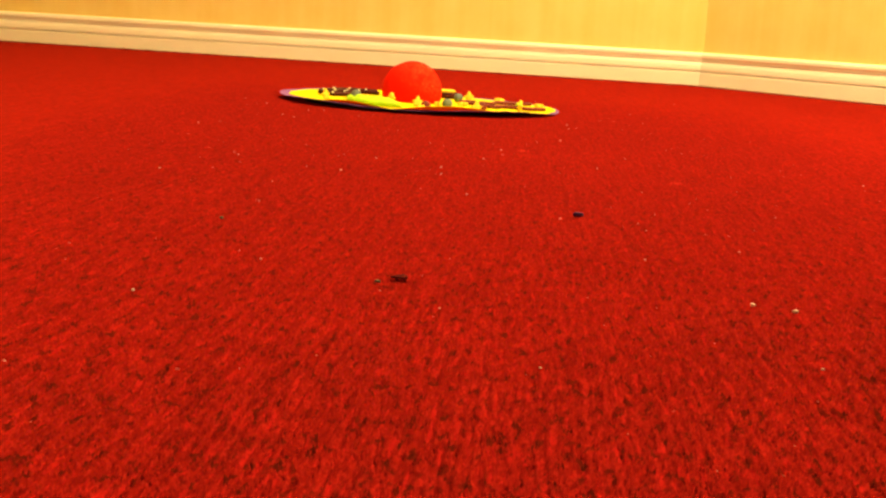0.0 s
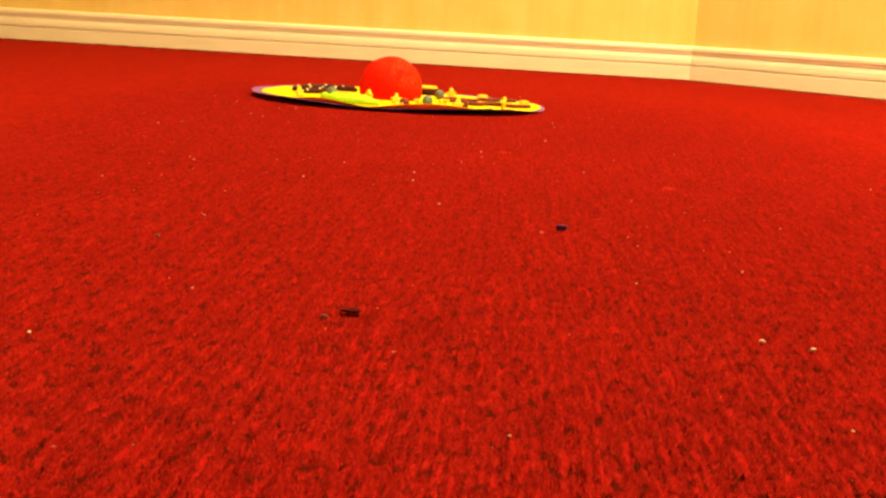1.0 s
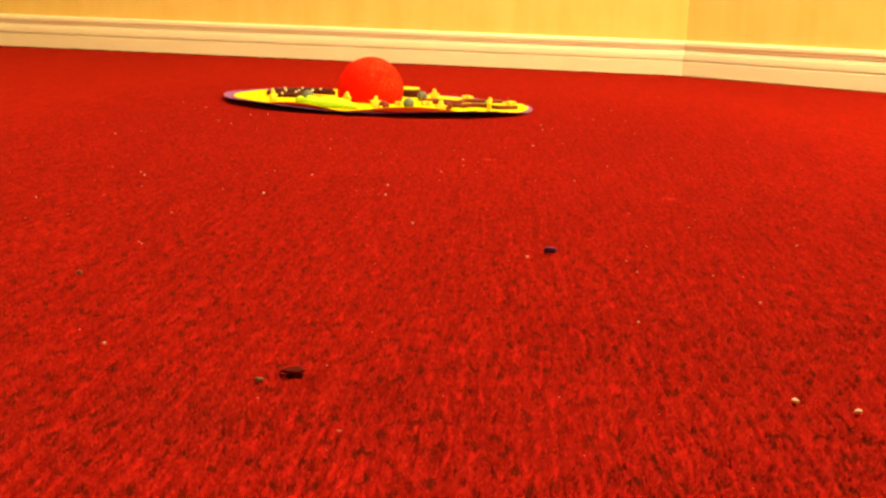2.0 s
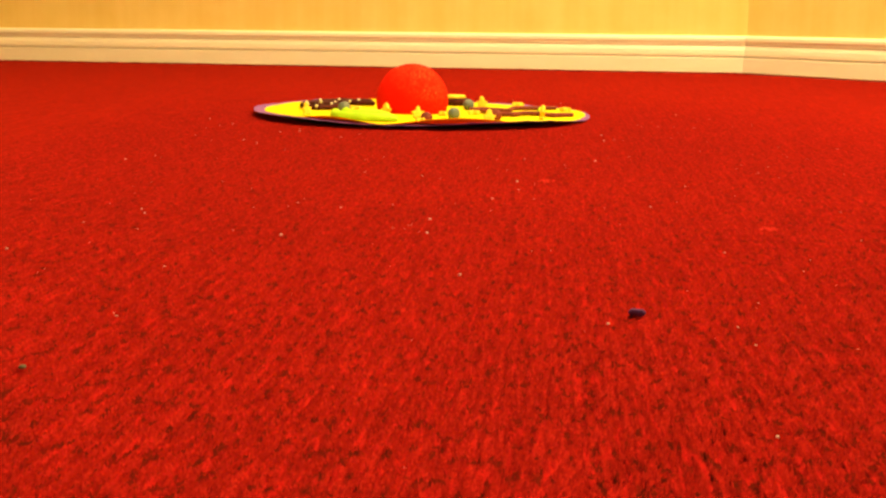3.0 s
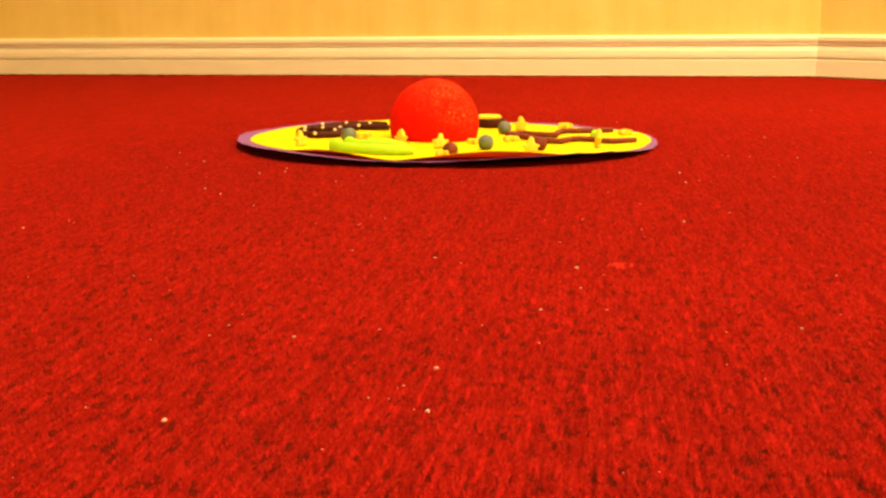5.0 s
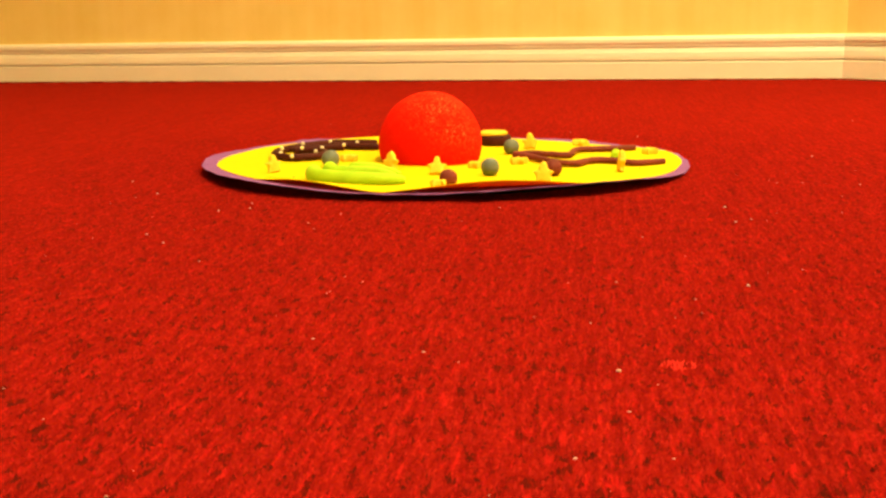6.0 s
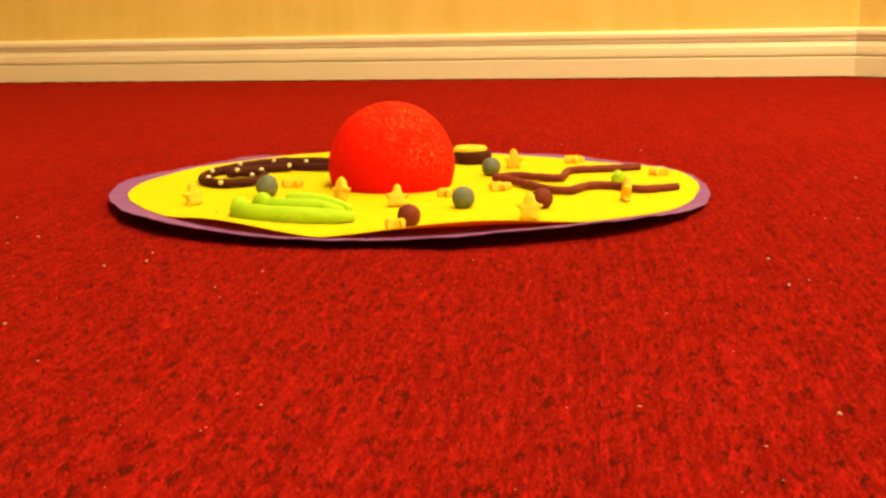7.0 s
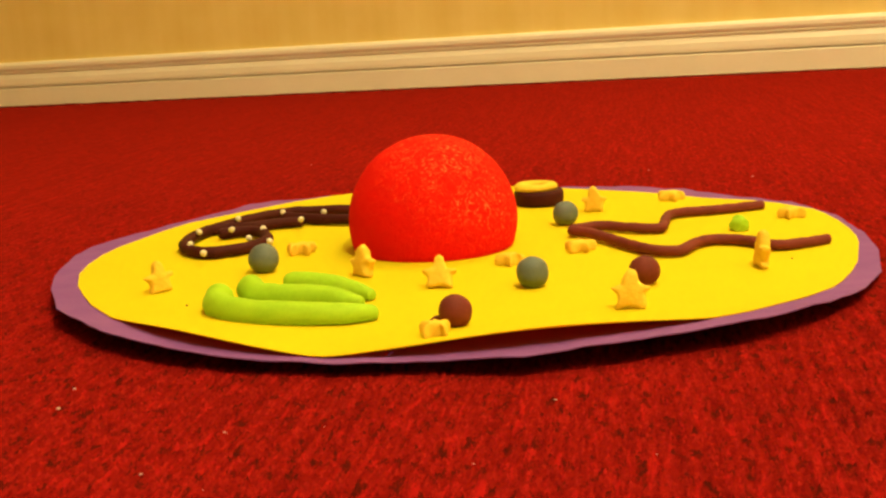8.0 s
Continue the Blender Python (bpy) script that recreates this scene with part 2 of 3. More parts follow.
for i, side in enumerate(NAMES):
    j = (i + 1) % 5
    bm = bmesh.new()
    foot = [INNER[i], INNER[j], OUTER[j], OUTER[i]]
    rings(bm, [[(p.x, p.y, z) for p in foot] for z in (GROUND, HEIGHT - 0.002)])
    thing("wall_" + side, bm, WALLPAPER, "wall in faintly striped yellow wallpaper above a white baseboard", "wall", kind="structure", smooth=False)

# profile of the moulded baseboard: depth in front of the wall, height
PROFILE = [(0.0, -0.002), (0.011, -0.002), (0.011, 0.0009), (0.0152, 0.0014), (0.016, 0.0022), (0.016, 0.04394), (0.015, 0.04514), (0.0050, 0.04588), (0.0050, 0.04958), (0.0138, 0.05051),
           (0.0142, 0.05735), (0.013, 0.06845), (0.0098, 0.0777), (0.0052, 0.08048), (0.0052, 0.08232), (0.01, 0.08371), (0.01, 0.08603),
           (0.0088, 0.08741), (0.012, 0.09019), (0.0138, 0.09527), (0.0132, 0.10268), (0.0095, 0.10776), (0.004, 0.11008), (0.0, 0.11008)]
for i, side in enumerate(NAMES):
    j = (i + 1) % 5
    bm = bmesh.new()
    ends = [[(offset(INNER, d)[k].x, offset(INNER, d)[k].y, z) for d, z in PROFILE] for k in (i, j)]
    a, b = ([bm.verts.new(p) for p in e] for e in ends)
    for k in range(len(PROFILE) - 1):
        bm.faces.new((a[k], b[k], b[k + 1], a[k + 1]))
    thing("baseboard_" + side, bm, PAINT, "cream-white moulded wooden baseboard along the carpet", "baseboard", kind="structure", smooth=False)


# ---- the cell model ----
CX, CY = -0.0155, 2.146


def deck(x, y):
    """The height of the yellow sheet, which leans slightly and sags under the dome."""
    off = ((x + 0.038) ** 2 + (y - 2.157) ** 2) / (2 * 0.07 ** 2)
    return 0.0041 - 0.0171 * x - 0.0018 * math.exp(-off)


def swell(a, mean, *waves):
    return mean + sum(c * math.cos(k * a) + d * math.sin(k * a) for k, c, d in waves)


def hump(d, lo, hi):
    return math.sin(math.pi * (d - lo) / (hi - lo)) ** 2 if lo < d < hi else 0.0


def degrees_of(a):
    return (math.degrees(a) + 180) % 360 - 180


def purple_rim(a):
    d = degrees_of(a)
    nip = 0.002 * hump(d, -158, -78) + 0.004 * hump(d, -98, -8) + 0.004 * hump(d, -40, 15) - 0.006 * hump(d, -140, -82) - 0.012 * hump(d, -84, -69) - 0.005 * hump(d % 360, 172, 226) + 0.005 * hump(d, 105, 178) + 0.006 * hump(d, 0, 75)
    nip += 0.016 * hump(d % 360, 150, 222) + 0.012 * hump(d, 100, 162) + 0.016 * hump(d, 58, 100) + 0.005 * hump(d, -122, -98)
    nip += 0.009 * hump(d, 115, 179) - 0.006 * hump(d, 25, 62) - 0.004 * hump(d, -160, -122) + 0.005 * hump(d % 360, 180, 205) - 0.0035 * hump(d, -103, -76) + 0.003 * hump(d, -60, -20)
    nip += 0.001 * hump(d, -25, 22) - 0.009 * hump(d, 70, 90) - 0.013 * hump(d, 39, 65) - 0.006 * hump(d, 22, 48)
    return swell(a, 0.2674, (1, 0.0057, -0.0036), (2, -0.0022, 0.0034), (3, -0.0034, 0.0017), (4, -0.0057, -0.0011), (5, -0.0005, -0.0027)) + nip


def yellow_rim(a):
    d = degrees_of(a)
    cut = 0.0010 * noise.noise(Vector((2 * math.cos(a), 2 * math.sin(a), 9.1)))
    cut += 0.008 * hump(d, 148, 180) - 0.010 * hump(d, 41, 69) + 0.003 * hump(d, 22, 44) + 0.003 * hump(d, 115, 179) + 0.004 * hump(d, -45, -5)
    return swell(a, 0.2570, (1, 0.0013, 0.0067), (2, -0.0033, -0.0022), (3, 0.0039, 0.0023), (4, -0.0014, 0.0060), (5, -0.0042, -0.0032)) + cut + 0.004 * hump(d, -124, -90) + 0.003 * hump(d, -158, -78) + 0.0045 * hump(d, -98, -8)


def warp(a, r):
    """Both sheets bend up towards the edge along the front."""
    d = degrees_of(a)
    rise = 0.0056 * hump(d, -158, -78) ** 0.7 + 0.0090 * hump(d, -98, -8) ** 0.7 + 0.002 * hump(d % 360, 120, 215) + 0.0032 * hump(d, -75, 65) ** 0.8
    return rise * max(0.0, (r - 0.19) / 0.082) ** 1.6


def curl(a, r):
    """How far the yellow sheet's loose front edge rises above the purple one."""
    d = degrees_of(a)
    rise = 0.0052 * hump(d, -124, -90) ** 0.6 + 0.0078 * hump(d, -90, -46) ** 0.6
    return rise * max(0.0, (r - 0.19) / 0.065) ** 1.8


def top(x, y):
    """The height of the yellow sheet's upper face."""
    a, r = math.atan2(y - CY, x - CX), math.hypot(x - CX, y - CY)
    return deck(x, y) + warp(a, r) + curl(a, r)


def sheet(rim, thick, height, cuts, uneven, seed):
    """A round card cut by hand in short straight snips, bent to the given height."""
    rng = random.Random(seed)
    corners, a = [], 0.0
    while a < 360 - cuts[0]:
        q = math.radians(a)
        r = rim(q) + uneven * rng.uniform(-1, 1)
        corners.append((r * math.cos(q), r * math.sin(q)))
        a += rng.uniform(*cuts)
    edge = []
    for p, q in zip(corners, corners[1:] + corners[:1]):
        p, q = Vector(p), Vector(q)
        count = max(2, round((q - p).length / 0.007))
        edge += [p.lerp(q, u / count) for u in range(count)]
    ks = [0.3, 0.55, 0.7, 0.75, 0.8, 0.84, 0.88, 0.91, 0.94, 0.97, 0.985, 1.0]

    def loop(k, dz):
        out = []
        for p in edge:
            x, y = k * p.x, k * p.y
            out.append((x, y, height(CX + x, CY + y, math.atan2(y, x), math.hypot(x, y)) + dz))
        return out
    bm = bmesh.new()
    rings(bm, [loop(k, 0) for k in ks] + [loop(k, -thick) for k in reversed(ks)])
    return bm


model = empty_thing("cell_model_base", (CX, CY, 0), "round purple card under a smaller yellow sheet with a curling edge", "craft model")
bm = bmesh.new()
rings(bm, [[(0.225 * math.cos(math.tau * i / 64), 0.225 * math.sin(math.tau * i / 64), z(0.225 * math.cos(math.tau * i / 64), 0.225 * math.sin(math.tau * i / 64))) for i in range(64)]
           for z in (lambda x, y: GROUND, lambda x, y: max(deck(CX + x, CY + y) - 0.0014, GROUND + 0.0004))])
part("backing", bm, DARK_BOARD, model, "dark backing board", smooth=False)
def purple_top(x, y, a, r):
    wave = 0.0009 * noise.noise(Vector((60 * x, 60 * y, 2.2))) * max(0.0, (r - 0.235) / 0.035)
    return deck(x, y) - 0.0007 + warp(a, r) + wave


purple = part("purple_sheet", sheet(purple_rim, 0.0006, purple_top, (5, 15), 0.0026, 12), PURPLE_CARD, model, "hand-cut purple card", smooth=False)
part("yellow_sheet", sheet(yellow_rim, 0.0005, lambda x, y, a, r: top(x, y), (4, 9), 0.0009, 7), YELLOW_CARD, model, "bright yellow card with a lifted edge", smooth=False)
# a shred of paper turned up at the cut edge
bm = bmesh.new()
rolled(bm, [(0.0318, -0.2510, 0.0052), (0.0325, -0.2518, 0.0068), (0.0341, -0.2522, 0.0080), (0.0351, -0.2522, 0.0078)], 0.0006, 6, 4, 0.3, lambda u: 1.3 - 0.9 * u)
part("paper_shred", bm, PURPLE_CARD, purple, "curled shred at the cut edge")


def ball(radius, seed, cut=0.12):
    """A hand-rolled ball, pressed flat where it rests; its origin is at the foot."""
    bm = bmesh.new()
    bmesh.ops.create_uvsphere(bm, u_segments=28, v_segments=18, radius=radius)
    wobble(bm, radius * 0.05, 1.2 / radius, seed)
    floor_z = -radius * (1 - cut)
    for v in bm.verts:
        v.co.z = max(v.co.z, floor_z) - floor_z
    return bm


# the large dome
bm = bmesh.new()
R, DEEP = 0.0578, 0.0200
bmesh.ops.create_uvsphere(bm, u_segments=72, v_segments=48, radius=R)
wobble(bm, 0.0006, 60, 2)
for v in bm.verts:
    v.co.z = max(v.co.z, -DEEP) + DEEP
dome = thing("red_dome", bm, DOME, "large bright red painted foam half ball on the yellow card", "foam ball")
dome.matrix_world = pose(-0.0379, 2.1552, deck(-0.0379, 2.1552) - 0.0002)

for n, (x, y) in enumerate([(-0.1244, 2.0649), (0.0543, 2.0421), (0.0398, 2.2324)]):
    ob = thing("clay_ball", ball(0.0098 if n == 0 else 0.0094, n + 1), BLUE_CLAY, "small dull teal-blue clay ball on the yellow card", "clay ball", "blue clay balls")
    ob.matrix_world = pose(x, y, top(x, y), 0, 0, 40 * n)
for n, (x, y) in enumerate([(0.0326, 1.9543), (0.1171, 2.0539)]):
    label = "small brown clay ball with a tiny stub on the yellow card" if n == 0 else "small brown clay ball behind a star on the yellow card"
    ob = thing("clay_ball", ball(0.0088, n + 5), BROWN_CLAY, label, "clay ball", "brown clay balls")
    ob.matrix_world = pose(x, y, top(x, y), 0, 0, 70 * n)
    if n == 0:
        bm = bmesh.new()
        rolled(bm, [(-0.007, 0.0, 0.004), (-0.0105, -0.001, 0.0042), (-0.0135, -0.002, 0.0022)], 0.0013, 8, 5, 0.6, lambda u: 1.2 - 0.6 * u)
        stub = part("stub", bm, BROWN_CLAY, ob)


# half outlines of the hand-cut stars: across, along
UPRIGHT = [(0.0, 1.0), (0.12, 0.92), (0.20, 0.74), (0.27, 0.60), (0.46, 0.57), (0.50, 0.49), (0.38, 0.38), (0.35, 0.20), (0.37, 0.03), (0.24, 0.0), (0.10, 0.04)]
LYING = [(0.0, 1.0), (0.13, 0.72), (0.20, 0.66), (0.44, 0.70), (0.48, 0.60), (0.28, 0.42), (0.27, 0.30), (0.36, 0.05), (0.28, 0.0), (0.12, 0.18)]


def star(size, thick, seed, half=UPRIGHT):
    """A puffy hand-cut star with a tall head, short arms and two stubby feet; its origin is at the foot."""
    rng = random.Random(seed)
    shape = [(x + rng.uniform(-0.03, 0.03), z + rng.uniform(-0.03, 0.03)) for x, z in half]
    shape += [(-x + rng.uniform(-0.03, 0.03), z + rng.uniform(-0.03, 0.03)) for x, z in half[:0:-1]]
    line = spline([(x, 0, z) for x, z in shape + shape[:1]], 4)[:-1]
    bm = bmesh.new()
    mid = Vector((0, 0, 0.42))
    loops = []
    for w, k in ((-0.5, 0.70), (-0.44, 0.86), (-0.24, 0.97), (0.0, 1.0), (0.24, 0.97), (0.44, 0.86), (0.5, 0.70)):
        loops.append([size * (mid + k * (p - mid)) + Vector((0, w * thick, 0)) for p in line])
    rings(bm, loops)
    wobble(bm, size * 0.045, 2.6 / size, seed)
    low = min(v.co.z for v in bm.verts)
    for v in bm.verts:
        v.co.z = max(v.co.z - low - 0.0006, 0.0)
    return bm


def flat_star(size, thick, seed):
    bm = star(size, thick, seed, LYING)
    mid = size * 0.42
    for v in bm.verts:
        x, y, z = v.co
        v.co = Vector((x, z - mid, max(y, -thick * 0.45) + thick * 0.45))
    return bm


# standing stars: x, y, size, lean back, turn
for n, (x, y, size, lean, turn) in enumerate([(-0.165, 2.006, 0.0195, -10, 58), (-0.0565, 2.060, 0.0205, -8, -28), (0.001, 2.033, 0.0200, -30, 12),
                                              (0.1165, 1.996, 0.0215, -12, 8), (0.180, 2.101, 0.0225, -6, -76), (0.053, 2.284, 0.0200, -8, 5)]):
    ob = thing("clay_star", star(size, 0.0065, n + 11), STAR_CLAY, "puffy orange-yellow clay star standing upright on the yellow card", "clay star", "clay stars")
    ob.matrix_world = pose(x, y, top(x, y), lean, 0, turn)
# stars lying down: x, y, size, turn
for n, (x, y, size, turn) in enumerate([(0.0305, 1.926, 0.0165, 20), (0.028, 2.100, 0.018, 50), (0.066, 2.142, 0.020, 80), (-0.1235, 2.122, 0.021, 15),
                                        (0.199, 2.258, 0.019, 30), (0.107, 2.338, 0.021, 65)]):
    ob = thing("clay_star", flat_star(size, 0.0075, n + 31), STAR_CLAY, "puffy orange-yellow clay star lying flat on the yellow card", "clay star", "clay stars")
    ob.matrix_world = pose(x, y, top(x, y), 0, 0, turn)

# lime green logs pressed together
logs = empty_thing("green_clay_logs", (-0.0575, 1.97, deck(-0.0575, 1.97)), "three lime-green clay logs pressed side by side on the yellow card", "clay shape")
for line, r in (([(-0.0535, 0.006, 0.0072), (-0.045, -0.011, 0.0062), (-0.024, -0.021, 0.0056), (0.005, -0.022, 0.0052), (0.030, -0.017, 0.0044), (0.043, -0.009, 0.0030)], 0.0076),
                ([(-0.042, 0.023, 0.0078), (-0.032, 0.013, 0.006), (-0.015, 0.009, 0.0065), (0.010, 0.010, 0.0065), (0.029, 0.007, 0.0040)], 0.0078),
                ([(-0.024, 0.043, 0.006), (-0.005, 0.039, 0.006), (0.010, 0.036, 0.0050), (0.027, 0.031, 0.0030)], 0.0070)):
    bm = bmesh.new()
    rolled(bm, line, r, 18, 8, 0.7, lambda u: 1.06 - 0.14 * u - 0.34 * u ** 4)
    wobble(bm, 0.0006, 130, r * 900)
    for v in bm.verts:
        v.co.z = max(v.co.z, 0.0)
    part("log", bm, LIME_CLAY, logs)

# two wavy brown strings that meet at one end
strings = empty_thing("wavy_clay_string", (0.0512, 2.1888, deck(0.13, 2.19)), "two joined wavy brown clay strings lying on yellow card", "clay string")
for line in ([(0.0, 0.004, 0), (0.018, 0.018, 0), (0.045, 0.010, 0), (0.060, 0.011, 0), (0.0615, 0.030, 0), (0.064, 0.066, 0), (0.095, 0.084, 0), (0.127, 0.104, 0)],
             [(0.0, 0.000, 0), (0.018, -0.012, 0), (0.042, -0.041, 0), (0.061, -0.060, 0), (0.079, -0.063, 0), (0.088, -0.037, 0), (0.100, -0.026, 0), (0.117, -0.028, 0), (0.137, -0.042, 0), (0.154, -0.034, 0), (0.169, -0.022, 0)]):
    bm = bmesh.new()
    rolled(bm, [(x, y, 0.0040 - 0.0171 * (x - 0.08)) for x, y, _ in line], 0.0035, 14, 10, 0.12)
    wobble(bm, 0.0004, 150, 3)
    part("string", bm, BROWN_CLAY, strings)

# dark looped strings with cream beads
loops = empty_thing("looped_clay_string", (-0.18, 2.1715, deck(-0.18, 2.1715)), "looped dark brown clay strings with cream beads on yellow card", "clay string")
for line in ([(0.042, 0.093), (0.011, 0.088), (-0.013, 0.074), (-0.032, 0.034), (-0.040, -0.011), (-0.033, -0.047), (-0.017, -0.068), (-0.000, -0.074), (0.011, -0.066), (0.021, -0.052), (0.022, -0.028), (0.005, -0.003), (-0.010, -0.001), (-0.022, -0.010)],
             [(0.018, 0.040), (0.002, 0.032), (-0.011, 0.018), (-0.026, 0.012), (-0.040, 0.002)],
             [(0.058, 0.051), (0.036, 0.051), (0.019, 0.052), (-0.004, 0.060)]):
    bm = bmesh.new()
    rolled(bm, [(x, y, 0.0046 - 0.0171 * x) for x, y in line], 0.0041, 14, 10, 0.8)
    wobble(bm, 0.0005, 120, 5)
    part("string", bm, DARK_CLAY, loops)
for n, (x, y) in enumerate([(0.006, -0.093), (-0.028, 0.029), (-0.004, 0.059), (-0.034, -0.023), (0.010, -0.008), (0.035, -0.052), (0.024, 0.029), (0.030, 0.060), (-0.018, -0.066), (0.015, -0.043), (-0.013, -0.013)]):
    z = 0.0085 - 0.0171 * x
    bm = bmesh.new()
    bmesh.ops.create_icosphere(bm, subdivisions=2, radius=0.0023)
    wobble(bm, 0.0005, 400, n)
    bmesh.ops.translate(bm, verts=bm.verts[:], vec=(x, y, z))
    part("bead", bm, WHITE_CLAY, loops, "cream clay bead")

# stacked puck with a yellow ring
puck = empty_thing("clay_puck", (0.003, 2.318, deck(0.003, 2.318)), "dark brown clay puck topped with a yellow clay ring", "clay shape")
bm = bmesh.new()
rings(bm, [[(r * math.cos(math.tau * i / 40), r * math.sin(math.tau * i / 40), z) for i in range(40)]
           for r, z in ((0.0185, 0.0), (0.0200, 0.003), (0.0203, 0.007), (0.0200, 0.0105), (0.0185, 0.0122))])
wobble(bm, 0.0006, 90, 8)
part("puck", bm, DARK_CLAY, puck)
bm = bmesh.new()
loops_ = []
for i in range(40):
    a = math.tau * i / 40
    loops_.append([(-0.0025 + (0.0126 + 0.0052 * math.cos(b)) * math.cos(a), (0.0126 + 0.0052 * math.cos(b)) * math.sin(a), 0.0144 + 0.0034 * math.sin(b)) for b in (math.tau * k / 14 for k in range(14))])
rings(bm, loops_ + loops_[:1], cap=False)
bmesh.ops.remove_doubles(bm, verts=bm.verts[:], dist=1e-6)
wobble(bm, 0.0006, 90, 9)
part("ring", bm, RING_CLAY, puck, "yellow clay ring")

bm = ball(0.0065, 21, 0.4)
wobble(bm, 0.0012, 260, 4)
for v in bm.verts:
    v.co.z = max(v.co.z, 0)
ob = thing("clay_crumb", bm, LIME_CLAY, "small lime-green clay crumb on the yellow card", "clay scrap")
ob.matrix_world = pose(0.164, 2.214, deck(0.164, 2.214))


# ---- bits on the carpet ----
def scrap(name, x, y, size, mat, label, seed, category="crumb", group="", stretch=(1, 1, 0.6), rest=0.0002):
    bm = bmesh.new()
    bmesh.ops.create_icosphere(bm, subdivisions=2, radius=size / 2)
    wobble(bm, size * 0.25, 1.4 / size, seed)
    for v in bm.verts:
        v.co.x, v.co.y, v.co.z = v.co.x * stretch[0], v.co.y * stretch[1], v.co.z * stretch[2]
    low = min(v.co.z for v in bm.verts)
    for v in bm.verts:
        v.co.z -= low
    ob = thing(name, bm, mat, label, category, group)
    ob.matrix_world = pose(x, y, rest, 0, 0, seed * 47 % 360)
    return ob


PALE = [(0.171, 0.535), (0.508, 0.648), (0.532, 0.641), (0.379, 2.263), (0.533, 0.522), (0.402, 0.473), (0.674, 1.325), (-0.029, 1.003), (0.205, 0.644),
        (0.443, 0.760), (0.510, 0.824), (-0.007, 1.155), (0.214, 1.185), (0.370, 0.907), (0.409, 2.038), (-0.186, 1.469), (0.242, 1.301), (-0.018, 1.172),
        (0.132, 1.221), (0.127, 1.095), (0.225, 1.128), (0.275, 0.999), (0.376, 1.290), (-0.134, 1.805), (-0.141, 1.692), (-0.112, 1.663), (-0.306, 1.968),
        (-0.326, 2.629), (0.464, 2.733), (0.297, 1.815), (0.247, 1.410), (-0.238, 1.892), (-0.122, 1.849), (0.288, 1.886), (0.069, 2.523), (0.305, 1.594),
        (-0.113, 1.823), (-0.035, 1.760), (0.167, 2.468)]
for n, (x, y) in enumerate(PALE):
    scrap("crumb", x, y, 0.0032 if n in (1, 2) else 0.0011 + 0.0010 * random.random(), CRUMB, "tiny pale crumb lying on the red carpet", n + 1, "crumb", "pale crumbs")
scrap("burn_spot", 0.2996, 0.6257, 0.0082, LINT, "flat blackened burn spot in the red carpet", 3, "burn mark", stretch=(1.15, 1.25, 0.26), rest=0.0011)
scrap("lint_scrap", 0.2894, 0.6119, 0.0034, GREY, "grey-green lint scrap on the red carpet", 6, "lint")
scrap("lint_scrap", 0.1281, 0.7694, 0.004, GREY, "grey-green lint scrap on the red carpet", 9, "lint")
bm = bmesh.new()
box(bm, (-0.0041, -0.0027, 0.0), (0.0041, 0.0027, 0.0032))
bmesh.ops.bevel(bm, geom=bm.edges[:], offset=0.0008, segments=2, affect="EDGES")
ob = thing("plastic_chip", bm, NAVY, "small navy-blue plastic chip lying on the red carpet", "plastic chip", smooth=False)
ob.matrix_world = pose(0.3832, 0.9272, 0.0006, 0, 0, -8)


for n, (x, y) in enumerate(((-0.1318, 1.976), (0.198, 2.123))):
    scrap("clay_speck", x, y, 0.0013, BROWN_CLAY, "tiny brown clay speck on the yellow card", n + 61, "clay scrap", rest=top(x, y) - 0.0001)
scrap("cloth_scrap", -2.06, 3.89, 0.05, LINT, "small dark cloth scrap lying against the baseboard", 4, "cloth scrap", stretch=(1, 0.6, 0.6))


# ---- the carpet's pile along the way ----
def tufts(name, x, y, h, r, rng, mat, long=1.0):
    """Upright fibres at the given places, drawn out along the rows, joined into one mesh."""
    n, row = x.size, radians(ROWS)
    turn, way = rng.random(n) * math.tau, rng.random(n) * math.tau
    lean = 0.0010 * rng.random(n)
    dx, dy = lean * np.cos(way), lean * np.sin(way)
    co = np.empty((n, 4, 3))
    for k in range(3):
        a = turn + k * math.tau / 3
        u, v = r * np.cos(a), long * r * np.sin(a)
        co[:, k] = np.stack([x + u * math.cos(row) + v * math.sin(row), y - u * math.sin(row) + v * math.cos(row), np.full(n, GROUND)], 1)
    co[:, 3] = np.stack([x + dx, y + dy, GROUND + h], 1)
    tri = np.array([(0, 1, 3), (1, 2, 3), (2, 0, 3)])
    faces = (tri[None] + 4 * np.arange(n)[:, None, None]).reshape(-1, 3)
    me = bpy.data.meshes.new(name)
    me.vertices.add(4 * n)
    me.vertices.foreach_set("co", co.ravel())
    me.loops.add(faces.size)
    me.loops.foreach_set("vertex_index", faces.ravel().astype(np.int32))
    me.polygons.add(len(faces))
    me.polygons.foreach_set("loop_start", (3 * np.arange(len(faces))).astype(np.int32))
    me.polygons.foreach_set("use_smooth", np.ones(len(faces), bool))
    me.update(calc_edges=True)
    me.materials.append(mat)
    return new(name, me)


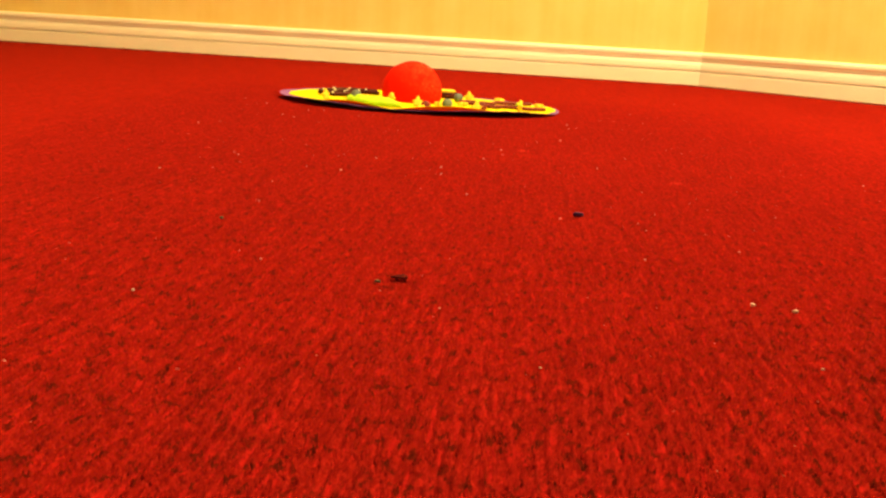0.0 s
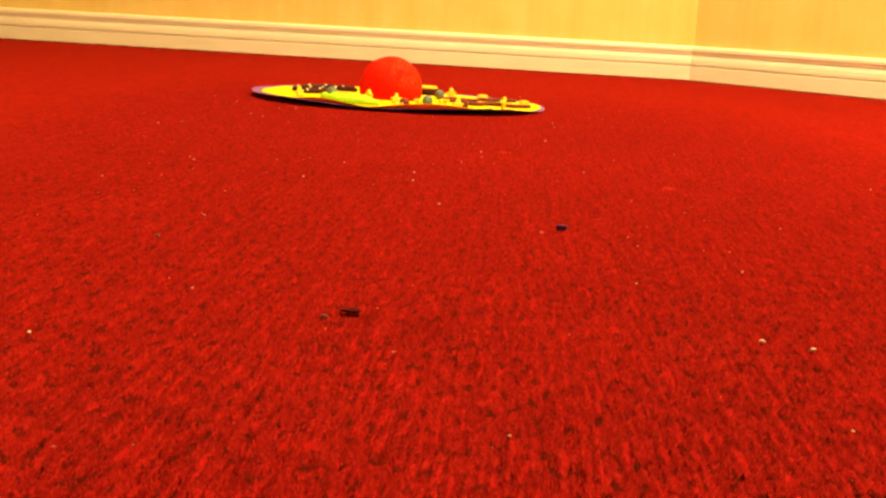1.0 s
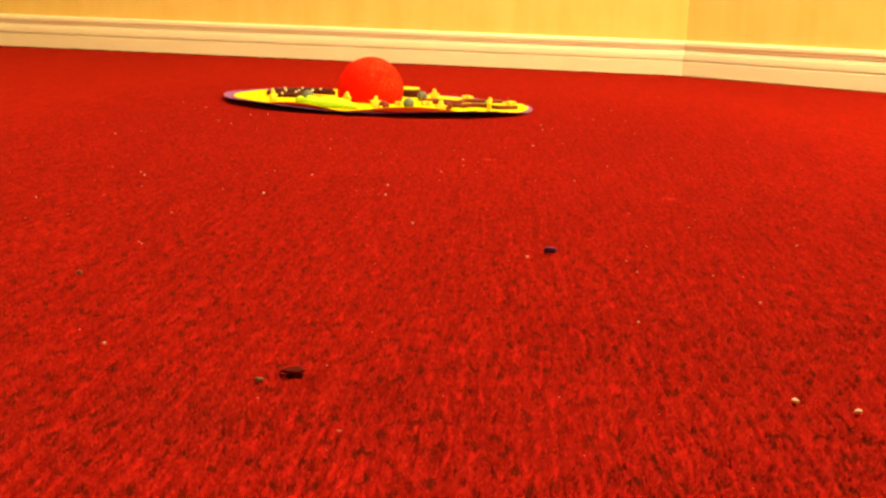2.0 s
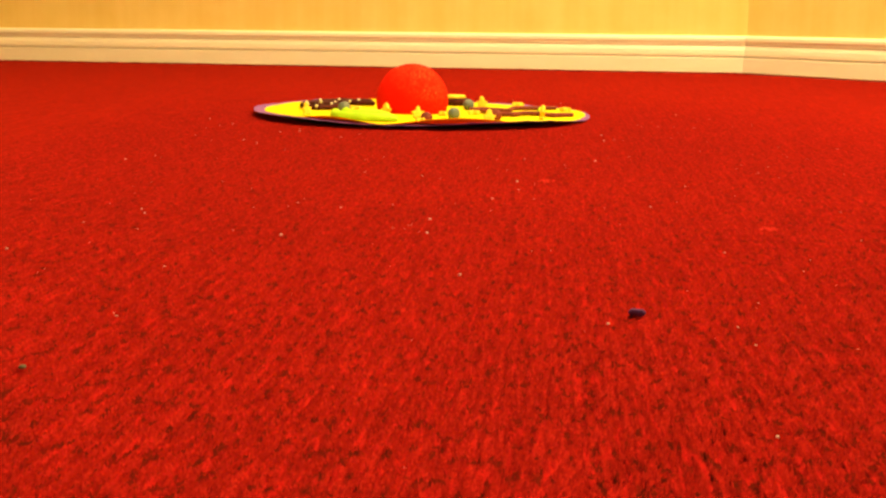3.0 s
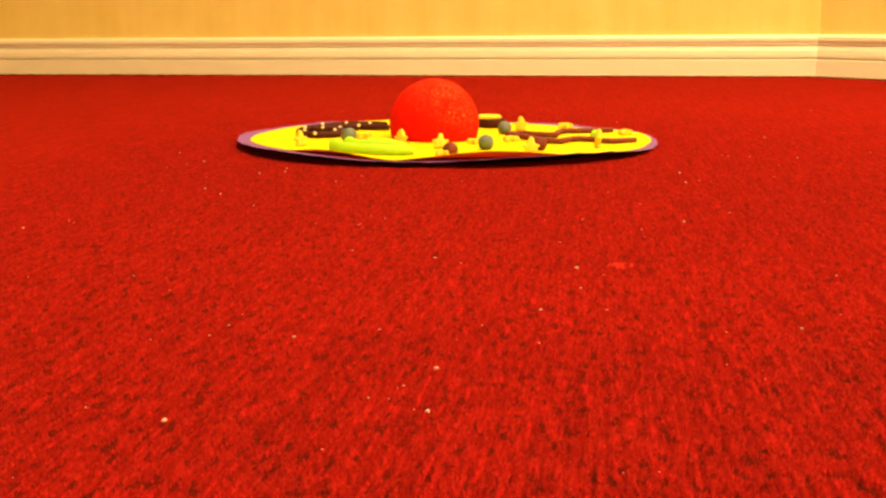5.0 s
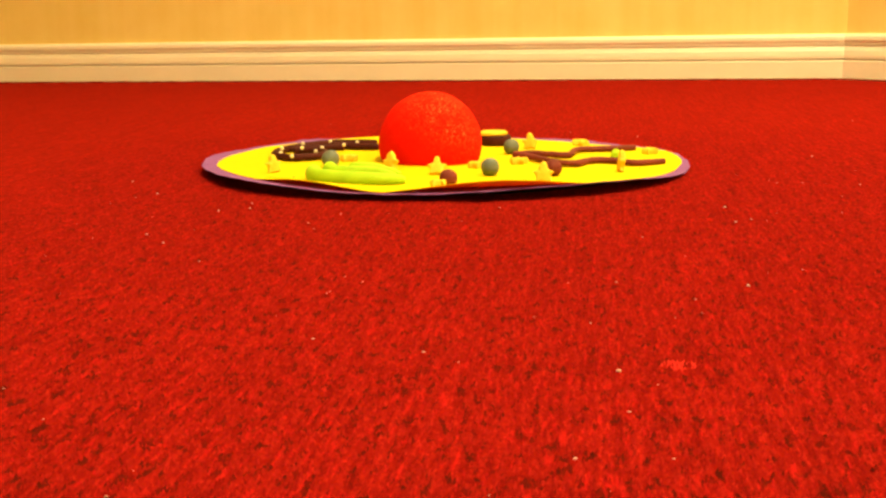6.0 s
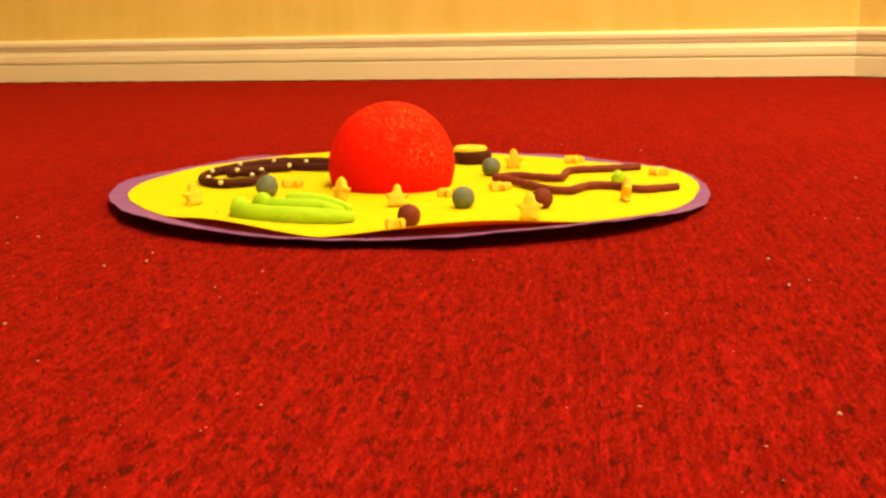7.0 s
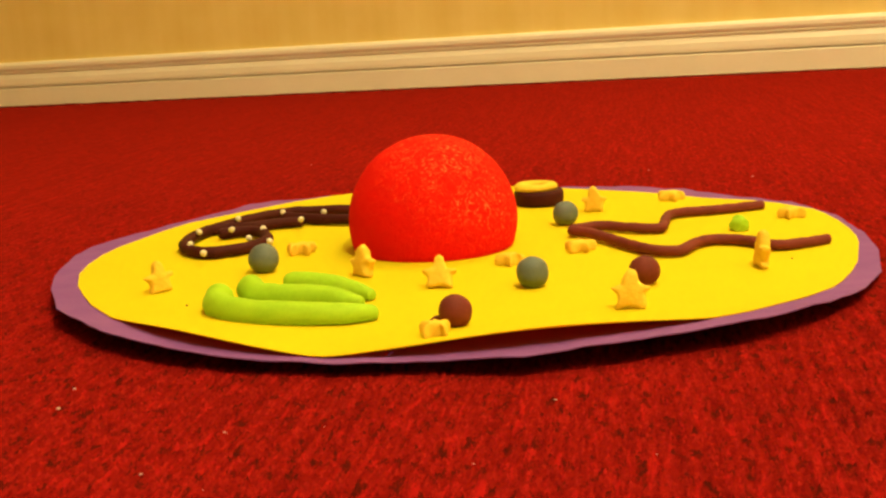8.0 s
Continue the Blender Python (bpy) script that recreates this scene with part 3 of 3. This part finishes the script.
def pile():
    """A jittered grid of fibres along the strip that is passed, finer where it is passed close by, thinning out towards its edges."""
    rng = np.random.default_rng(5)
    grids = []
    for step, start, end in ((0.0016, 0.18, 1.25), (0.0022, 1.25, 2.66)):
        gx, gy = np.meshgrid(np.arange(-0.62, 1.05, step), np.arange(start, end, step))
        x, y = gx.ravel(), gy.ravel()
        grids.append((x + rng.uniform(-0.5, 0.5, x.size) * step, y + rng.uniform(-0.6, 0.6, x.size) * step, np.full(x.size, step / 0.0022)))
    x, y, fine = np.concatenate(grids, 1)
    mid = 0.45 - 0.19 * (y - 0.3)
    side = np.abs(x - mid) / np.minimum(0.34 + 0.20 * y, 0.62)
    fade = np.clip((1.0 - side) / 0.6, 0, 1) ** 0.8 * np.clip((2.68 - y) / 1.0, 0, 1)
    off = np.hypot(x - CX, y - CY)
    keep = (rng.random(x.size) < fade) & (off > 0.245)
    x, y, fade, fine = x[keep], y[keep], fade[keep], fine[keep]
    across = x * math.cos(radians(ROWS)) - y * math.sin(radians(ROWS))
    ridge = 0.74 + 0.34 * np.cos(math.tau * (across / 0.0047 + 0.10 * np.sin(37 * y)))
    h = (0.0012 + 0.0019 * rng.random(x.size)) * ridge * (0.5 + 0.5 * fade)
    r = (0.0010 + 0.0006 * rng.random(x.size)) * fine
    return tufts("carpet_pile", x, y, h, r, rng, PILE, 1.8)


tagged(pile(), "short upright red fibres of the worn carpet, flecked brown", "carpet pile", kind="stuff")

def edge_fluff():
    """Loose fibres standing unevenly where the carpet meets the baseboard."""
    rng = np.random.default_rng(12)
    x = rng.uniform(-1.9, 0.53, 5200)
    lump = np.interp(x, np.linspace(-1.9, 0.53, 120), rng.random(120) ** 2)
    h = 0.0010 + 0.0042 * lump * rng.random(x.size)
    return tufts("carpet_edge", x, FASCIA[0][1] - 0.0015 - 0.005 * rng.random(x.size), h, 0.0010 + 0.0006 * rng.random(x.size), rng, PILE)


tagged(edge_fluff(), "uneven red fibres along the baseboard", "carpet pile", kind="stuff")

for n, (x, y, size) in enumerate(((0.2736, 1.4271, 0.009), (0.4654, 1.2123, 0.007))):
    rng = np.random.default_rng(40 + n)
    a, d = rng.random(46) * math.tau, size * np.sqrt(rng.random(46))
    ob = tufts("fuzz_patch", x + d * np.cos(a), y + 0.7 * d * np.sin(a), 0.0021 + 0.0006 * rng.random(46), 0.0008 + 0.0005 * rng.random(46), rng, PATCH)
    tagged(ob, "raised fuzz of paler red fibre on the carpet", "carpet fuzz")


def specks():
    """Fine pale grit caught in the pile, joined into one mesh."""
    rng = random.Random(77)
    bm = bmesh.new()
    for _ in range(260):
        y = rng.uniform(0.28, 2.2)
        x = 0.45 - 0.19 * (y - 0.3) + rng.uniform(-0.42, 0.42)
        if math.hypot(x - CX, y - CY) < 0.30:
            continue
        size, turn = rng.uniform(0.0002, 0.00045), rng.uniform(0, math.tau)
        long = size * rng.choice((1, 2, 3))
        foot = [bm.verts.new((x + long * math.cos(turn + k), y + size * math.sin(turn + k), 0.0008)) for k in (0, 2.1, 4.2)]
        tip = bm.verts.new((x, y, 0.0008 + 1.1 * size))
        for p, q in ((0, 1), (1, 2), (2, 0)):
            bm.faces.new((foot[p], foot[q], tip))
    return new("carpet_grit", mesh_of("carpet_grit", bm, CRUMB, smooth=False))


tagged(specks(), "fine pale grit caught in the carpet's pile", "grit", kind="stuff")
